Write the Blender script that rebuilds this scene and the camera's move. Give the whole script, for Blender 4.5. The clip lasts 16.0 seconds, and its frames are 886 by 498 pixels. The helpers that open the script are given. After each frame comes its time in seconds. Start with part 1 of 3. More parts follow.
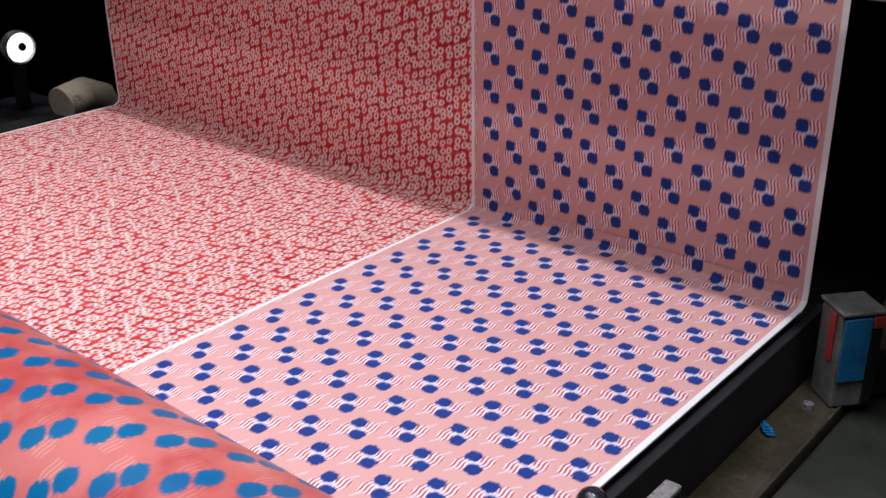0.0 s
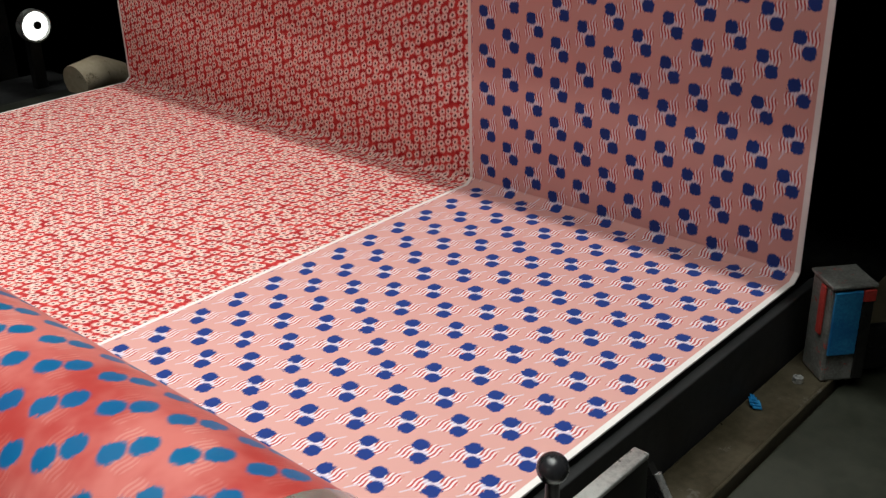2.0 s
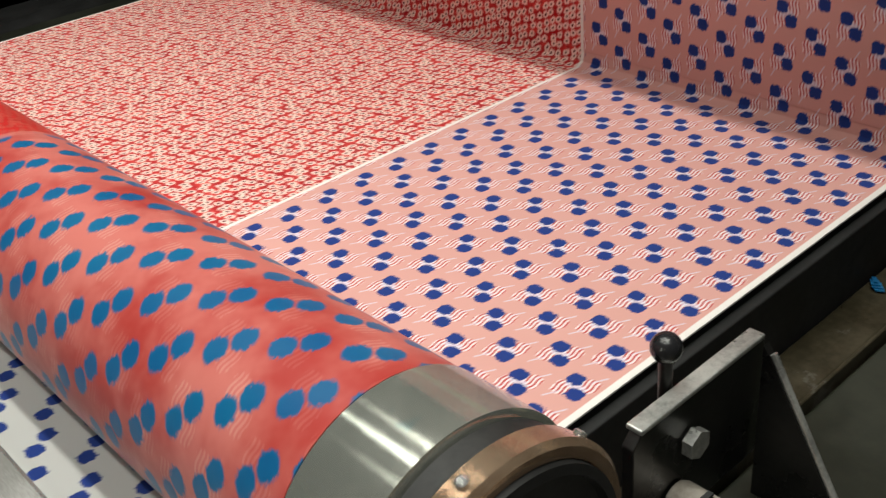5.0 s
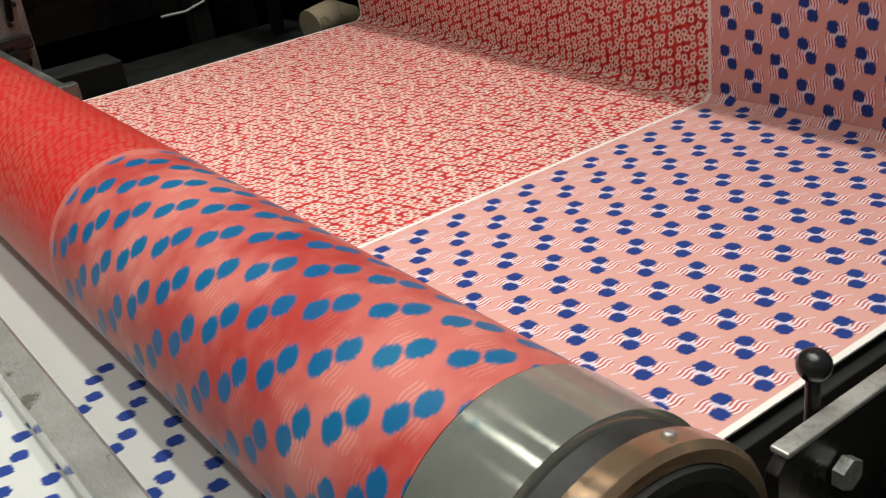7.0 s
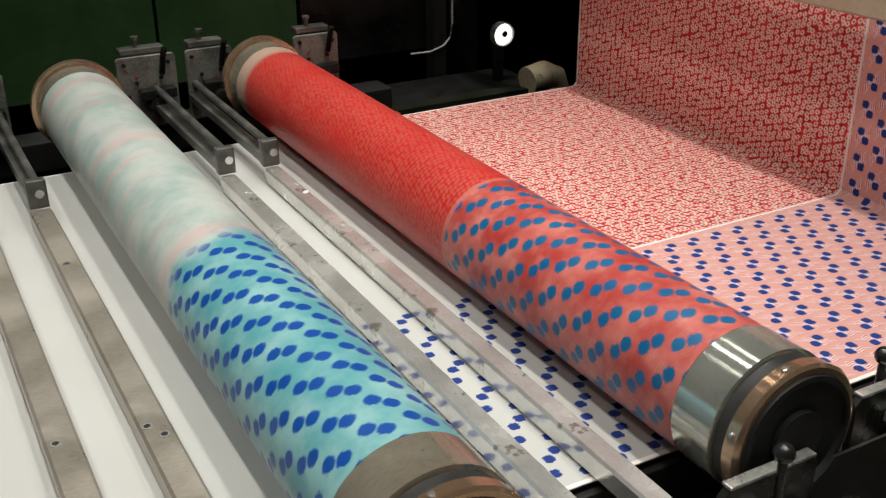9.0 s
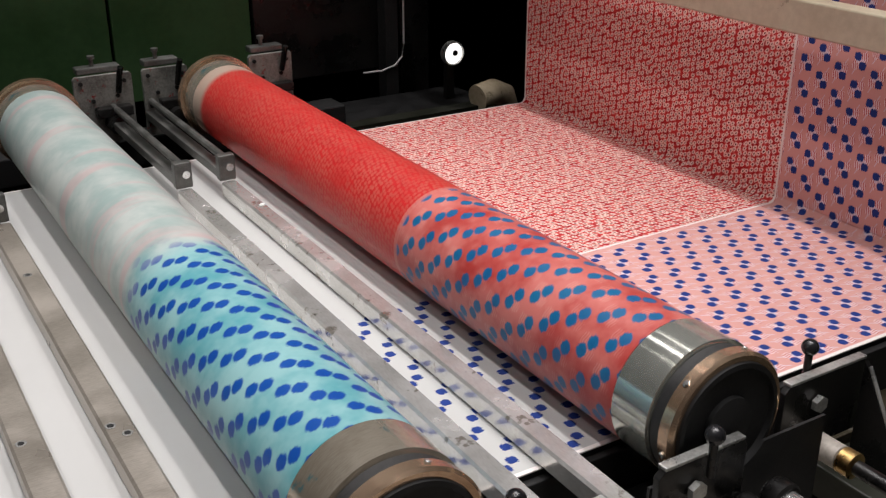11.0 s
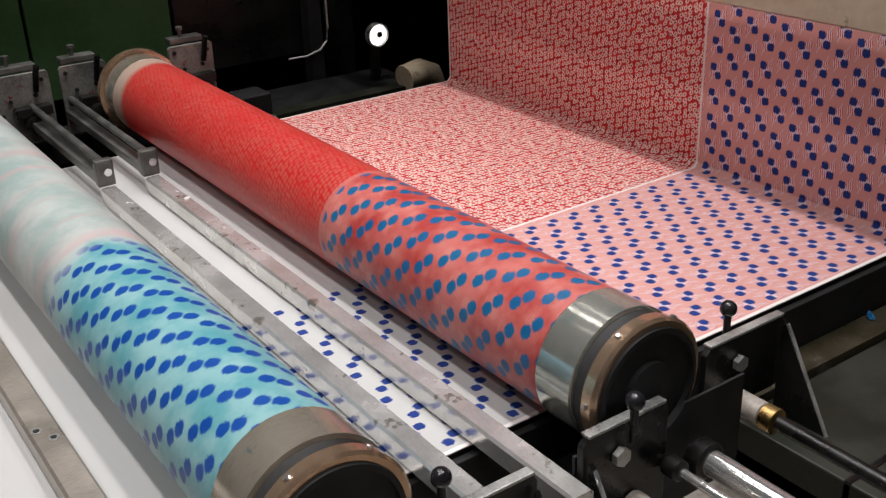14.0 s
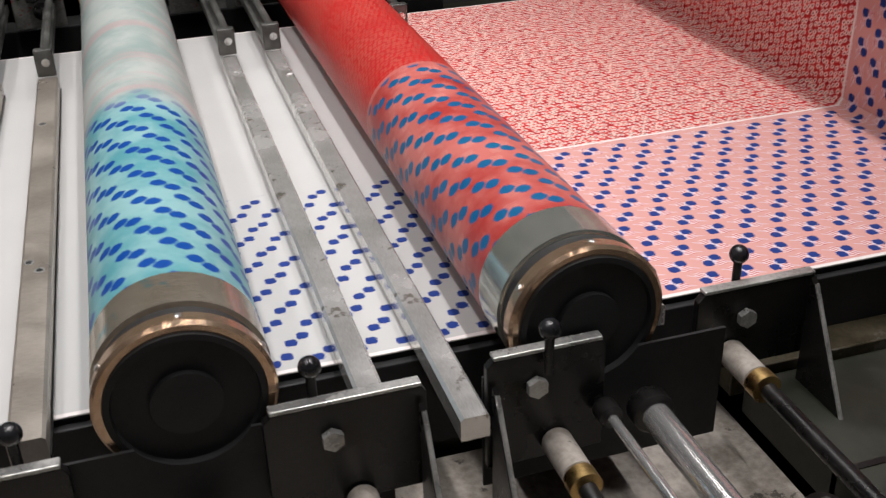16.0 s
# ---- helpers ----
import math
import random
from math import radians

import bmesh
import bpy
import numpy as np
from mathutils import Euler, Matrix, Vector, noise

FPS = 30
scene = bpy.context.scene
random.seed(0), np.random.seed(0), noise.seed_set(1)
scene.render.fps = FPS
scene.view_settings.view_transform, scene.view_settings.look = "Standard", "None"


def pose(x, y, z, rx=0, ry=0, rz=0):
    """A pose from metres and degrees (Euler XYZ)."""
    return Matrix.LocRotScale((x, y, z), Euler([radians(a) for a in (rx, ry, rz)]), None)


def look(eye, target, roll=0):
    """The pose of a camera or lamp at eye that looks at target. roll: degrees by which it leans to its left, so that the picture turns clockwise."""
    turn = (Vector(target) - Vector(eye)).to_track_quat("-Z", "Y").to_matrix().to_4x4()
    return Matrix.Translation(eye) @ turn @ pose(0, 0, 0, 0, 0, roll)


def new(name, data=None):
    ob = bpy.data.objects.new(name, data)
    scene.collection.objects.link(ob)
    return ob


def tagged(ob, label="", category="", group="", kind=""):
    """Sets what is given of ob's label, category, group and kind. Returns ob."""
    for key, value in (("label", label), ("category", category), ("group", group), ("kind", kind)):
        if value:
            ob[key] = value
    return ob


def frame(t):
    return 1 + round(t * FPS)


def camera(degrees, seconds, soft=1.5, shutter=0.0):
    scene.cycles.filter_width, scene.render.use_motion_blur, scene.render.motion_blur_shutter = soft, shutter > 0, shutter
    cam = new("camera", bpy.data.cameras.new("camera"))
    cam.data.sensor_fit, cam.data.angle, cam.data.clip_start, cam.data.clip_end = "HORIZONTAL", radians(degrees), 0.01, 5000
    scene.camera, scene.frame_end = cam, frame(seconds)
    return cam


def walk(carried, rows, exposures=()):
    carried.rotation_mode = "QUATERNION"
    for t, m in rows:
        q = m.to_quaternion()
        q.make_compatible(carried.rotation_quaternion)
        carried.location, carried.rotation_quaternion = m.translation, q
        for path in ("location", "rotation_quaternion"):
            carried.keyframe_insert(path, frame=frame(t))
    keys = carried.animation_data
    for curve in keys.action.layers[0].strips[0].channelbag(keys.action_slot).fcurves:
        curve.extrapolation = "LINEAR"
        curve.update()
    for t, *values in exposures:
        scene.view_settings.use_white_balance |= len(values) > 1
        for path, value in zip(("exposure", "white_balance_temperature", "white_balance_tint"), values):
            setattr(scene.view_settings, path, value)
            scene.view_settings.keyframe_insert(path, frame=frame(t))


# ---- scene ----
cam = camera(46.0, 16.0, soft=1.3, shutter=0.3)
Z0 = 0.95          # height of the printing table
PITCH_U, PITCH_V = 0.0585, 0.0445   # repeat of the flag motif along and across the cloth
SPEED = 4.118 * PITCH_U              # cloth speed, metres a second
FOLD, TOP_R, RISE = 0.018, 0.055, 0.80   # bend at the fold, bend at the top, height of the rise
PATH = [(t, look(eye, target, roll)) for t, eye, target, roll in (
    (0, (-1.22, -0.428, 1.572), (0.167, 0.764, 0.762), -0.8),
    (0.5, (-1.199, -0.459, 1.563), (0.127, 0.77, 0.709), -1.5),
    (1, (-1.192, -0.472, 1.562), (0.122, 0.762, 0.696), -1.9),
    (1.5, (-1.189, -0.473, 1.56), (0.135, 0.761, 0.709), -1.9),
    (2, (-1.189, -0.476, 1.56), (0.145, 0.755, 0.721), -1.5),
    (2.5, (-1.189, -0.48, 1.559), (0.15, 0.741, 0.714), -1.4),
    (3, (-1.189, -0.478, 1.556), (0.151, 0.724, 0.686), -2.5),
    (3.5, (-1.182, -0.478, 1.558), (0.136, 0.718, 0.645), -1.5),
    (4, (-1.183, -0.474, 1.56), (0.115, 0.722, 0.619), -1.2),
    (4.5, (-1.19, -0.478, 1.562), (0.005, 0.767, 0.552), -2.9),
    (7, (-1.2, -0.461, 1.495), (-0.204, 1.035, 0.618), -7.7),
    (7.5, (-1.262, -0.312, 1.515), (-0.300, 1.170, 0.572), -5.8),
    (8, (-1.476, -0.206, 1.531), (-0.306, 1.127, 0.606), 6.4),
    (8.5, (-1.585, -0.191, 1.615), (-0.543, 1.194, 0.618), 4.8),
    (8.8, (-1.654, -0.758, 1.712), (-0.823, 0.852, 0.865), -1.4),
    (9, (-1.793, -0.891, 1.814), (-0.919, 0.697, 0.971), -0.4),
    (11.5, (-1.826, -0.965, 1.819), (-0.863, 0.595, 1.02), -0.2),
    (12, (-1.82, -0.967, 1.823), (-0.843, 0.584, 1.023), -0.5),
    (12.5, (-1.81, -0.983, 1.836), (-0.814, 0.552, 1.03), -0.7),
    (13, (-1.814, -0.978, 1.818), (-0.815, 0.561, 1.022), -0.7),
    (13.5, (-1.801, -0.986, 1.814), (-0.785, 0.534, 1.004), -1.0),
    (14, (-1.792, -0.993, 1.825), (-0.765, 0.502, 0.983), -2.1),
    (14.5, (-1.789, -0.987, 1.805), (-0.771, 0.516, 0.964), -2.0),
    (15, (-1.775, -0.993, 1.799), (-0.77, 0.501, 0.929), -0.8),
    (15.5, (-1.569, -1.068, 1.783), (-0.82, 0.528, 0.84), -1.4),
    (16, (-1.365, -1.139, 1.748), (-0.867, 0.541, 0.784), -1.8),
)]
EXPOSURES = [(0.0, 0.12, 5600, 12), (0.6, 0.0, 6000, 6), (1.5, 0.0, 6150, 2), (4.0, 0.0, 6500, 0), (7.0, 0.0, 6600, 1), (9.2, 0.0, 6700, 5), (11.3, 0.0, 6350, 13), (16.0, 0.0, 6350, 13)]

# ---- world and light ----
world = bpy.data.worlds.new("hall_air")
world.use_nodes = True
world.node_tree.nodes["Background"].inputs[0].default_value = (0.8, 0.9, 1.0, 1)
world.node_tree.nodes["Background"].inputs[1].default_value = 0.004
scene.world = world


def tube_light(x, y, z, length, power, along_y=True):
    data = bpy.data.lights.new("tube_light", "AREA")
    data.shape, data.size, data.size_y, data.energy = "RECTANGLE", 0.10, length, power
    data.color = (1.0, 0.96, 0.93)
    data.spread = radians(84)
    ob = new("tube_light", data)
    ob.matrix_world = pose(x, y, z, 0, 0, 0 if along_y else 90)
    return ob


for tx, power in ((-2.30, 9), (-1.62, 9.5), (-0.94, 10.5), (-0.40, 10)):
    tube_light(tx, 0.55, 3.02, 3.0, power)


# ---- material helpers ----
class Nodes:
    """Short hand for building a node material."""

    def __init__(self, name):
        self.mat = bpy.data.materials.new(name)
        self.mat.use_nodes = True
        self.tree = self.mat.node_tree
        self.bsdf = self.tree.nodes["Principled BSDF"]

    def add(self, kind, **values):
        n = self.tree.nodes.new(kind)
        for key, value in values.items():
            setattr(n, key, value)
        return n

    def link(self, a, b):
        self.tree.links.new(a, b)

    def put(self, socket, value):
        if hasattr(value, "is_output") or hasattr(value, "links"):
            self.link(value, socket)
        elif hasattr(value, "__len__") and len(value) == 3 and socket.type == "RGBA":
            socket.default_value = (*value, 1)
        else:
            socket.default_value = value

    def math(self, op, a, b=0.0, c=0.0):
        n = self.add("ShaderNodeMath", operation=op)
        for s, v in zip(n.inputs, (a, b, c)):
            self.put(s, v)
        return n.outputs[0]

    def mix(self, fac, a, b):
        n = self.add("ShaderNodeMix", data_type="RGBA")
        self.put(n.inputs[0], fac)
        self.put(n.inputs[6], a)
        self.put(n.inputs[7], b)
        return n.outputs[2]

    def xyz(self, x, y, z=0.0):
        n = self.add("ShaderNodeCombineXYZ")
        for s, v in zip(n.inputs, (x, y, z)):
            self.put(s, v)
        return n.outputs[0]

    def split(self, v):
        n = self.add("ShaderNodeSeparateXYZ")
        self.link(v, n.inputs[0])
        return n.outputs

    def noise(self, vector, scale, detail=2.0, rough=0.5):
        n = self.add("ShaderNodeTexNoise")
        self.put(n.inputs["Vector"], vector)
        n.inputs["Scale"].default_value = scale
        n.inputs["Detail"].default_value = detail
        n.inputs["Roughness"].default_value = rough
        return n.outputs[0]

    def step(self, value, lo, hi, to0=0.0, to1=1.0):
        n = self.add("ShaderNodeMapRange", interpolation_type="SMOOTHSTEP")
        for s, v in zip(n.inputs, (value, lo, hi, to0, to1)):
            self.put(s, v)
        return n.outputs[0]

    def coords(self):
        return self.add("ShaderNodeTexCoord").outputs["Object"]

    def bump(self, height, strength, distance=0.002):
        n = self.add("ShaderNodeBump")
        n.inputs["Strength"].default_value = strength
        n.inputs["Distance"].default_value = distance
        self.link(height, n.inputs["Height"])
        self.link(n.outputs[0], self.bsdf.inputs["Normal"])

    def done(self, color, rough=0.6, metal=0.0, spec=None):
        self.put(self.bsdf.inputs["Base Color"], color)
        self.put(self.bsdf.inputs["Roughness"], rough)
        self.put(self.bsdf.inputs["Metallic"], metal)
        if spec is not None:
            self.put(self.bsdf.inputs["Specular IOR Level"], spec)
        return self.mat


def metal_paint(name, dark, light, rough=(0.3, 0.55), metal=0.0, scale=6.0, bump=0.15, grain=(1, 1, 1), spots=None):
    """A worn surface: two tones by large and fine noise, with optional spots of a third."""
    k = Nodes(name)
    co = k.coords()
    vm = k.add("ShaderNodeVectorMath", operation="MULTIPLY")
    k.link(co, vm.inputs[0])
    vm.inputs[1].default_value = grain
    big = k.noise(co, scale, 5, 0.6)
    fine = k.noise(vm.outputs[0], scale * 14, 4, 0.6)
    fac = k.step(k.math("ADD", k.math("MULTIPLY", big, 0.65), k.math("MULTIPLY", fine, 0.35)), 0.36, 0.64)
    col = k.mix(fac, dark, light)
    if spots:
        col = k.mix(k.step(k.noise(co, scale * 3.1, 6, 0.7), 0.60, 0.66), col, spots)
    k.bump(fine, bump)
    return k.done(col, k.step(big, 0.3, 0.7, rough[0], rough[1]), metal)


STRIPE = 0.555                       # the seam between the two designs, from the near selvedge
WIDTH = 1.545
ROLL_R = 0.1005
ROLL_X = (-0.893, -1.376)


ROLL_REPEATS = 11
CLOTH_START = 0.5 - (-0.315 + FOLD - 3 * SPEED + 12) / PITCH_U   # where the motif lies along the cloth


def flag_design(k, a, v, pitch, soft=1.0, grow=(1.0, 1.0), power=2.6):
    """Masks of the staggered flag motif; a counts repeats along the cloth, v is metres across it."""
    b = k.math("DIVIDE", k.math("ADD", v, 0.0363), PITCH_V)
    odd = k.math("FLOORED_MODULO", k.math("FLOOR", b), 2.0)
    a2 = k.math("ADD", a, k.math("MULTIPLY", odd, 0.5))
    du = k.math("MULTIPLY", k.math("SUBTRACT", k.math("FRACT", a2), 0.5), pitch)
    dv = k.math("MULTIPLY", k.math("SUBTRACT", k.math("FRACT", b), 0.5), PITCH_V)
    wob = k.math("MULTIPLY", k.math("SUBTRACT", k.noise(k.xyz(k.math("MULTIPLY", a, pitch), v), 260, 3, 0.6), 0.5), 0.0085)

    def blob(cu, cv, ru, rv, power=2.0, edge=0.22):
        x = k.math("DIVIDE", k.math("ADD", k.math("SUBTRACT", du, cu), wob), ru)
        y = k.math("DIVIDE", k.math("SUBTRACT", k.math("SUBTRACT", dv, cv), wob), rv)
        x4 = k.math("POWER", k.math("ABSOLUTE", x), power)
        y4 = k.math("POWER", k.math("ABSOLUTE", y), power)
        return k.step(k.math("ADD", x4, y4), 1.0 + edge * soft, 1.0 - edge * soft)

    canton = k.math("MAXIMUM", blob(0.0090, 0.0068, 0.0084 * grow[0], 0.0084 * grow[1], power), blob(-0.0090, -0.0068, 0.0084 * grow[0], 0.0084 * grow[1], power))
    flag = k.math("MAXIMUM", blob(0.0085, -0.0096, 0.0104, 0.0086, 3.0), blob(-0.0085, 0.0096, 0.0104, 0.0086, 3.0))
    wave = k.math("MULTIPLY", k.math("SINE", k.math("MULTIPLY", du, 300.0)), 0.0011)
    lines = k.step(k.math("SINE", k.math("MULTIPLY", k.math("ADD", dv, wave), 2 * math.pi / 0.0046)), -0.25, 0.25)
    slope = k.math("ADD", du, k.math("MULTIPLY", dv, 1.9))
    pole = k.math("MULTIPLY", k.step(k.math("ABSOLUTE", slope), 0.0026, 0.0012), k.step(k.math("ABSOLUTE", dv), 0.006, 0.010))
    halo = blob(0.0, 0.0, 0.0060, 0.0105, 2.0, 0.5)
    return canton, flag, lines, pole, halo


def flower_design(k, u, v):
    """Small pale flowers with dark eyes crowded on red."""
    wob = k.add("ShaderNodeTexNoise")
    wob.inputs["Scale"].default_value = 120
    wob.inputs["Detail"].default_value = 1
    k.put(wob.inputs["Vector"], k.xyz(u, v))
    add = k.add("ShaderNodeVectorMath", operation="MULTIPLY_ADD")
    k.link(wob.outputs["Color"], add.inputs[0])
    add.inputs[1].default_value = (0.0045, 0.0045, 0)
    k.link(k.xyz(k.math("ADD", u, k.math("MULTIPLY", v, 0.35)), k.math("MULTIPLY", v, 0.92)), add.inputs[2])
    vor = k.add("ShaderNodeTexVoronoi", voronoi_dimensions="2D")
    k.link(add.outputs[0], vor.inputs["Vector"])
    vor.inputs["Scale"].default_value = 74
    vor.inputs["Randomness"].default_value = 0.42
    d = vor.outputs["Distance"]
    ragged = k.noise(k.xyz(u, v), 400, 2, 0.6)
    petal = k.step(k.math("ADD", d, k.math("MULTIPLY", ragged, 0.60)), 0.80, 0.62)
    eye = k.step(k.math("ADD", d, k.math("MULTIPLY", ragged, 0.10)), 0.24, 0.16)
    sway = k.noise(k.xyz(u, k.math("MULTIPLY", v, 0.45)), 60, 3)
    leaf = k.step(k.noise(k.xyz(k.math("MULTIPLY", u, 2.2), v), 95, 2), 0.54, 0.62)
    return petal, eye, sway, leaf


def cloth_material():
    k = Nodes("printed_cotton")
    uv = k.add("ShaderNodeUVMap").outputs[0]
    u, v, _ = k.split(uv)
    a = k.math("ADD", k.math("DIVIDE", u, PITCH_U), CLOTH_START % 1.0)
    canton, flag, lines, pole, halo = flag_design(k, a, v, PITCH_U, 1.0, (1.02, 1.02), 3.2)
    petal, eye, sway, leaf = flower_design(k, u, v)
    place = k.split(k.add("ShaderNodeNewGeometry").outputs["Position"])[0]
    printed_red = k.step(place, ROLL_X[0] - 0.004, ROLL_X[0] + 0.004)
    printed_blue = k.step(place, ROLL_X[1] - 0.004, ROLL_X[1] + 0.004)
    weave = k.noise(k.xyz(k.math("MULTIPLY", u, 1.0), v), 900, 2)
    stain = k.noise(uv, 5, 4)
    white = k.mix(stain, (0.46, 0.46, 0.445), (0.53, 0.53, 0.515))
    pink = k.mix(stain, (0.62, 0.32, 0.285), (0.68, 0.37, 0.33))
    blue = k.mix(weave, (0.012, 0.026, 0.15), (0.026, 0.060, 0.26))
    flags_red = k.mix(k.math("MULTIPLY", flag, 0.85), pink, k.mix(lines, (0.84, 0.76, 0.77), (0.46, 0.05, 0.05)))
    flags_red = k.mix(k.math("MULTIPLY", k.math("MAXIMUM", pole, halo), 0.75), flags_red, (0.68, 0.64, 0.76))
    ground = k.mix(k.step(v, STRIPE - 0.002, STRIPE + 0.002), k.mix(printed_red, white, flags_red), white)
    motif = k.math("MULTIPLY", canton, printed_blue)
    motif = k.math("MULTIPLY", motif, k.step(v, STRIPE - 0.004, STRIPE - 0.007))
    flags = k.mix(motif, ground, blue)
    red = k.mix(k.step(sway, 0.35, 0.65), (0.40, 0.014, 0.018), (0.62, 0.050, 0.045))
    flowers = k.mix(k.math("MULTIPLY", leaf, 0.6), red, (0.30, 0.010, 0.016))
    flowers = k.mix(petal, flowers, k.mix(stain, (0.82, 0.56, 0.50), (0.86, 0.66, 0.59)))
    flowers = k.mix(eye, flowers, (0.10, 0.012, 0.012))
    flowers = k.mix(printed_red, white, flowers)
    col = k.mix(k.step(v, STRIPE, STRIPE + 0.001), flags, flowers)
    seam = k.math("MULTIPLY", k.step(k.math("ABSOLUTE", k.math("SUBTRACT", v, STRIPE)), 0.0034, 0.0024), printed_red)
    edge = k.math("MAXIMUM", k.step(v, 0.0085, 0.0070), k.step(v, WIDTH - 0.007, WIDTH - 0.0055))
    col = k.mix(k.math("MAXIMUM", seam, edge), col, (0.80, 0.75, 0.72))
    k.bump(weave, 0.10, 0.0006)
    return k.done(col, 0.85, 0.0, 0.15)


def screen_material(name, first):
    """The perforated nickel screen, wet with colour, with the open design showing."""
    k = Nodes(name)
    co = k.coords()
    x, y, z = k.split(co)
    turned = k.math("DIVIDE", k.math("ARCTAN2", x, z), 2 * math.pi)
    u = k.math("MULTIPLY", turned, -2 * math.pi * ROLL_R)
    start = (ROLL_X[0 if first else 1] + FOLD + 12) / PITCH_U + CLOTH_START + ROLL_REPEATS / 2
    a = k.math("ADD", k.math("MULTIPLY", turned, -ROLL_REPEATS), start % 1.0)
    canton, flag, lines, pole, halo = flag_design(k, a, y, 2 * math.pi * ROLL_R / ROLL_REPEATS, 1.2, (1.38, 1.26), 1.7)
    cloud = k.noise(co, 9, 4, 0.6)
    mesh = k.noise(co, 700, 2)
    near = k.step(y, STRIPE + 0.012, STRIPE - 0.004)
    band = k.step(k.math("ABSOLUTE", k.math("SUBTRACT", y, STRIPE + 0.008)), 0.008, 0.004)
    if first:
        base = k.mix(k.step(cloud, 0.35, 0.65), (0.40, 0.040, 0.034), (0.58, 0.165, 0.14))
        flags = k.mix(k.math("MULTIPLY", k.math("MULTIPLY", flag, lines), k.step(cloud, 0.40, 0.70, 0.10, 0.55)), base, (0.66, 0.33, 0.28))
        flags = k.mix(canton, flags, k.mix(cloud, (0.006, 0.045, 0.20), (0.010, 0.17, 0.31)))
        petal, eye, sway, leaf = flower_design(k, k.math("MULTIPLY", u, 1.3), k.math("MULTIPLY", y, 1.3))
        red = k.mix(sway, (0.44, 0.010, 0.012), (0.58, 0.026, 0.024))
        red = k.mix(k.math("MULTIPLY", k.math("MULTIPLY", petal, k.step(cloud, 0.30, 0.60, 0.45, 1.0)), 0.36), red, (0.52, 0.20, 0.14))
        col = k.mix(near, red, flags)
        col = k.mix(k.math("MULTIPLY", band, 0.35), col, (0.62, 0.30, 0.25))
        far_band = k.step(y, 1.58, 1.62)
        col = k.mix(far_band, col, k.mix(cloud, (0.42, 0.40, 0.33), (0.55, 0.30, 0.22)))
        rough = 0.36
    else:
        base = k.mix(k.step(cloud, 0.35, 0.65), (0.10, 0.33, 0.37), (0.27, 0.49, 0.50))
        flags = k.mix(canton, base, k.mix(cloud, (0.005, 0.045, 0.27), (0.010, 0.09, 0.37)))
        pale = k.mix(k.step(cloud, 0.35, 0.65), (0.31, 0.40, 0.38), (0.49, 0.53, 0.50))
        smear = k.step(k.noise(k.xyz(k.math("MULTIPLY", x, 1.0), k.math("MULTIPLY", y, 7.0), z), 2.2, 3), 0.54, 0.64)
        pale = k.mix(k.math("MULTIPLY", smear, 0.45), pale, (0.60, 0.34, 0.34))
        near = k.step(k.math("ADD", y, k.math("MULTIPLY", cloud, 0.10)), STRIPE + 0.11, STRIPE + 0.03)
        col = k.mix(near, pale, flags)
        rough = 0.34
    k.bump(mesh, 0.05, 0.0005)
    return k.done(col, rough, 0.0, 0.4)


CLOTH = cloth_material()
SCREEN_RED = screen_material("red_paste_screen", True)
SCREEN_BLUE = screen_material("blue_paste_screen", False)
STEEL = metal_paint("stainless_steel", (0.58, 0.565, 0.53), (0.84, 0.83, 0.80), (0.12, 0.30), 0.68, 7, 0.04, (8, 1, 8), (0.34, 0.31, 0.27))
BAND = metal_paint("nickel_band", (0.46, 0.48, 0.43), (0.66, 0.66, 0.59), (0.09, 0.17), 0.75, 7, 0.03, (1, 10, 1), (0.36, 0.46, 0.44))
BAND_STAINED = metal_paint("stained_nickel_band", (0.40, 0.34, 0.26), (0.60, 0.54, 0.44), (0.09, 0.18), 0.7, 6, 0.03, (1, 10, 1), (0.16, 0.34, 0.36))
BRONZE = metal_paint("bronze", (0.50, 0.32, 0.20), (0.72, 0.52, 0.36), (0.12, 0.24), 0.8, 9, 0.05, (1, 10, 1))
BRASS = metal_paint("brass", (0.35, 0.22, 0.08), (0.60, 0.42, 0.18), (0.25, 0.5), 1.0, 20, 0.08)
CHROME = metal_paint("polished_shaft", (0.74, 0.74, 0.72), (0.82, 0.82, 0.80), (0.15, 0.18), 0.85, 6, 0.0)
BLACK_STEEL = metal_paint("oily_black_steel", (0.005, 0.005, 0.005), (0.016, 0.015, 0.014), (0.20, 0.42), 0.2, 8, 0.1)
PLATE_EDGE = metal_paint("worn_plate_edge", (0.26, 0.26, 0.25), (0.58, 0.58, 0.55), (0.2, 0.45), 0.6, 14, 0.08)
RUBBER = metal_paint("black_rubber", (0.010, 0.010, 0.010), (0.028, 0.027, 0.026), (0.45, 0.7), 0.0, 10, 0.1)
CAP_BLACK = metal_paint("matt_black_cap", (0.004, 0.004, 0.004), (0.010, 0.010, 0.010), (0.55, 0.8), 0.0, 10, 0.05)
KNOB = metal_paint("black_knob_plastic", (0.010, 0.010, 0.011), (0.020, 0.020, 0.022), (0.12, 0.25), 0.0, 20, 0.0)
TRAY = metal_paint("oily_brown_tray", (0.030, 0.025, 0.014), (0.075, 0.062, 0.038), (0.25, 0.55), 0.3, 7, 0.15, (1, 1, 1), (0.11, 0.10, 0.08))
BED = metal_paint("olive_machine_bed", (0.014, 0.016, 0.010), (0.028, 0.029, 0.019), (0.4, 0.65), 0.1, 5, 0.1)
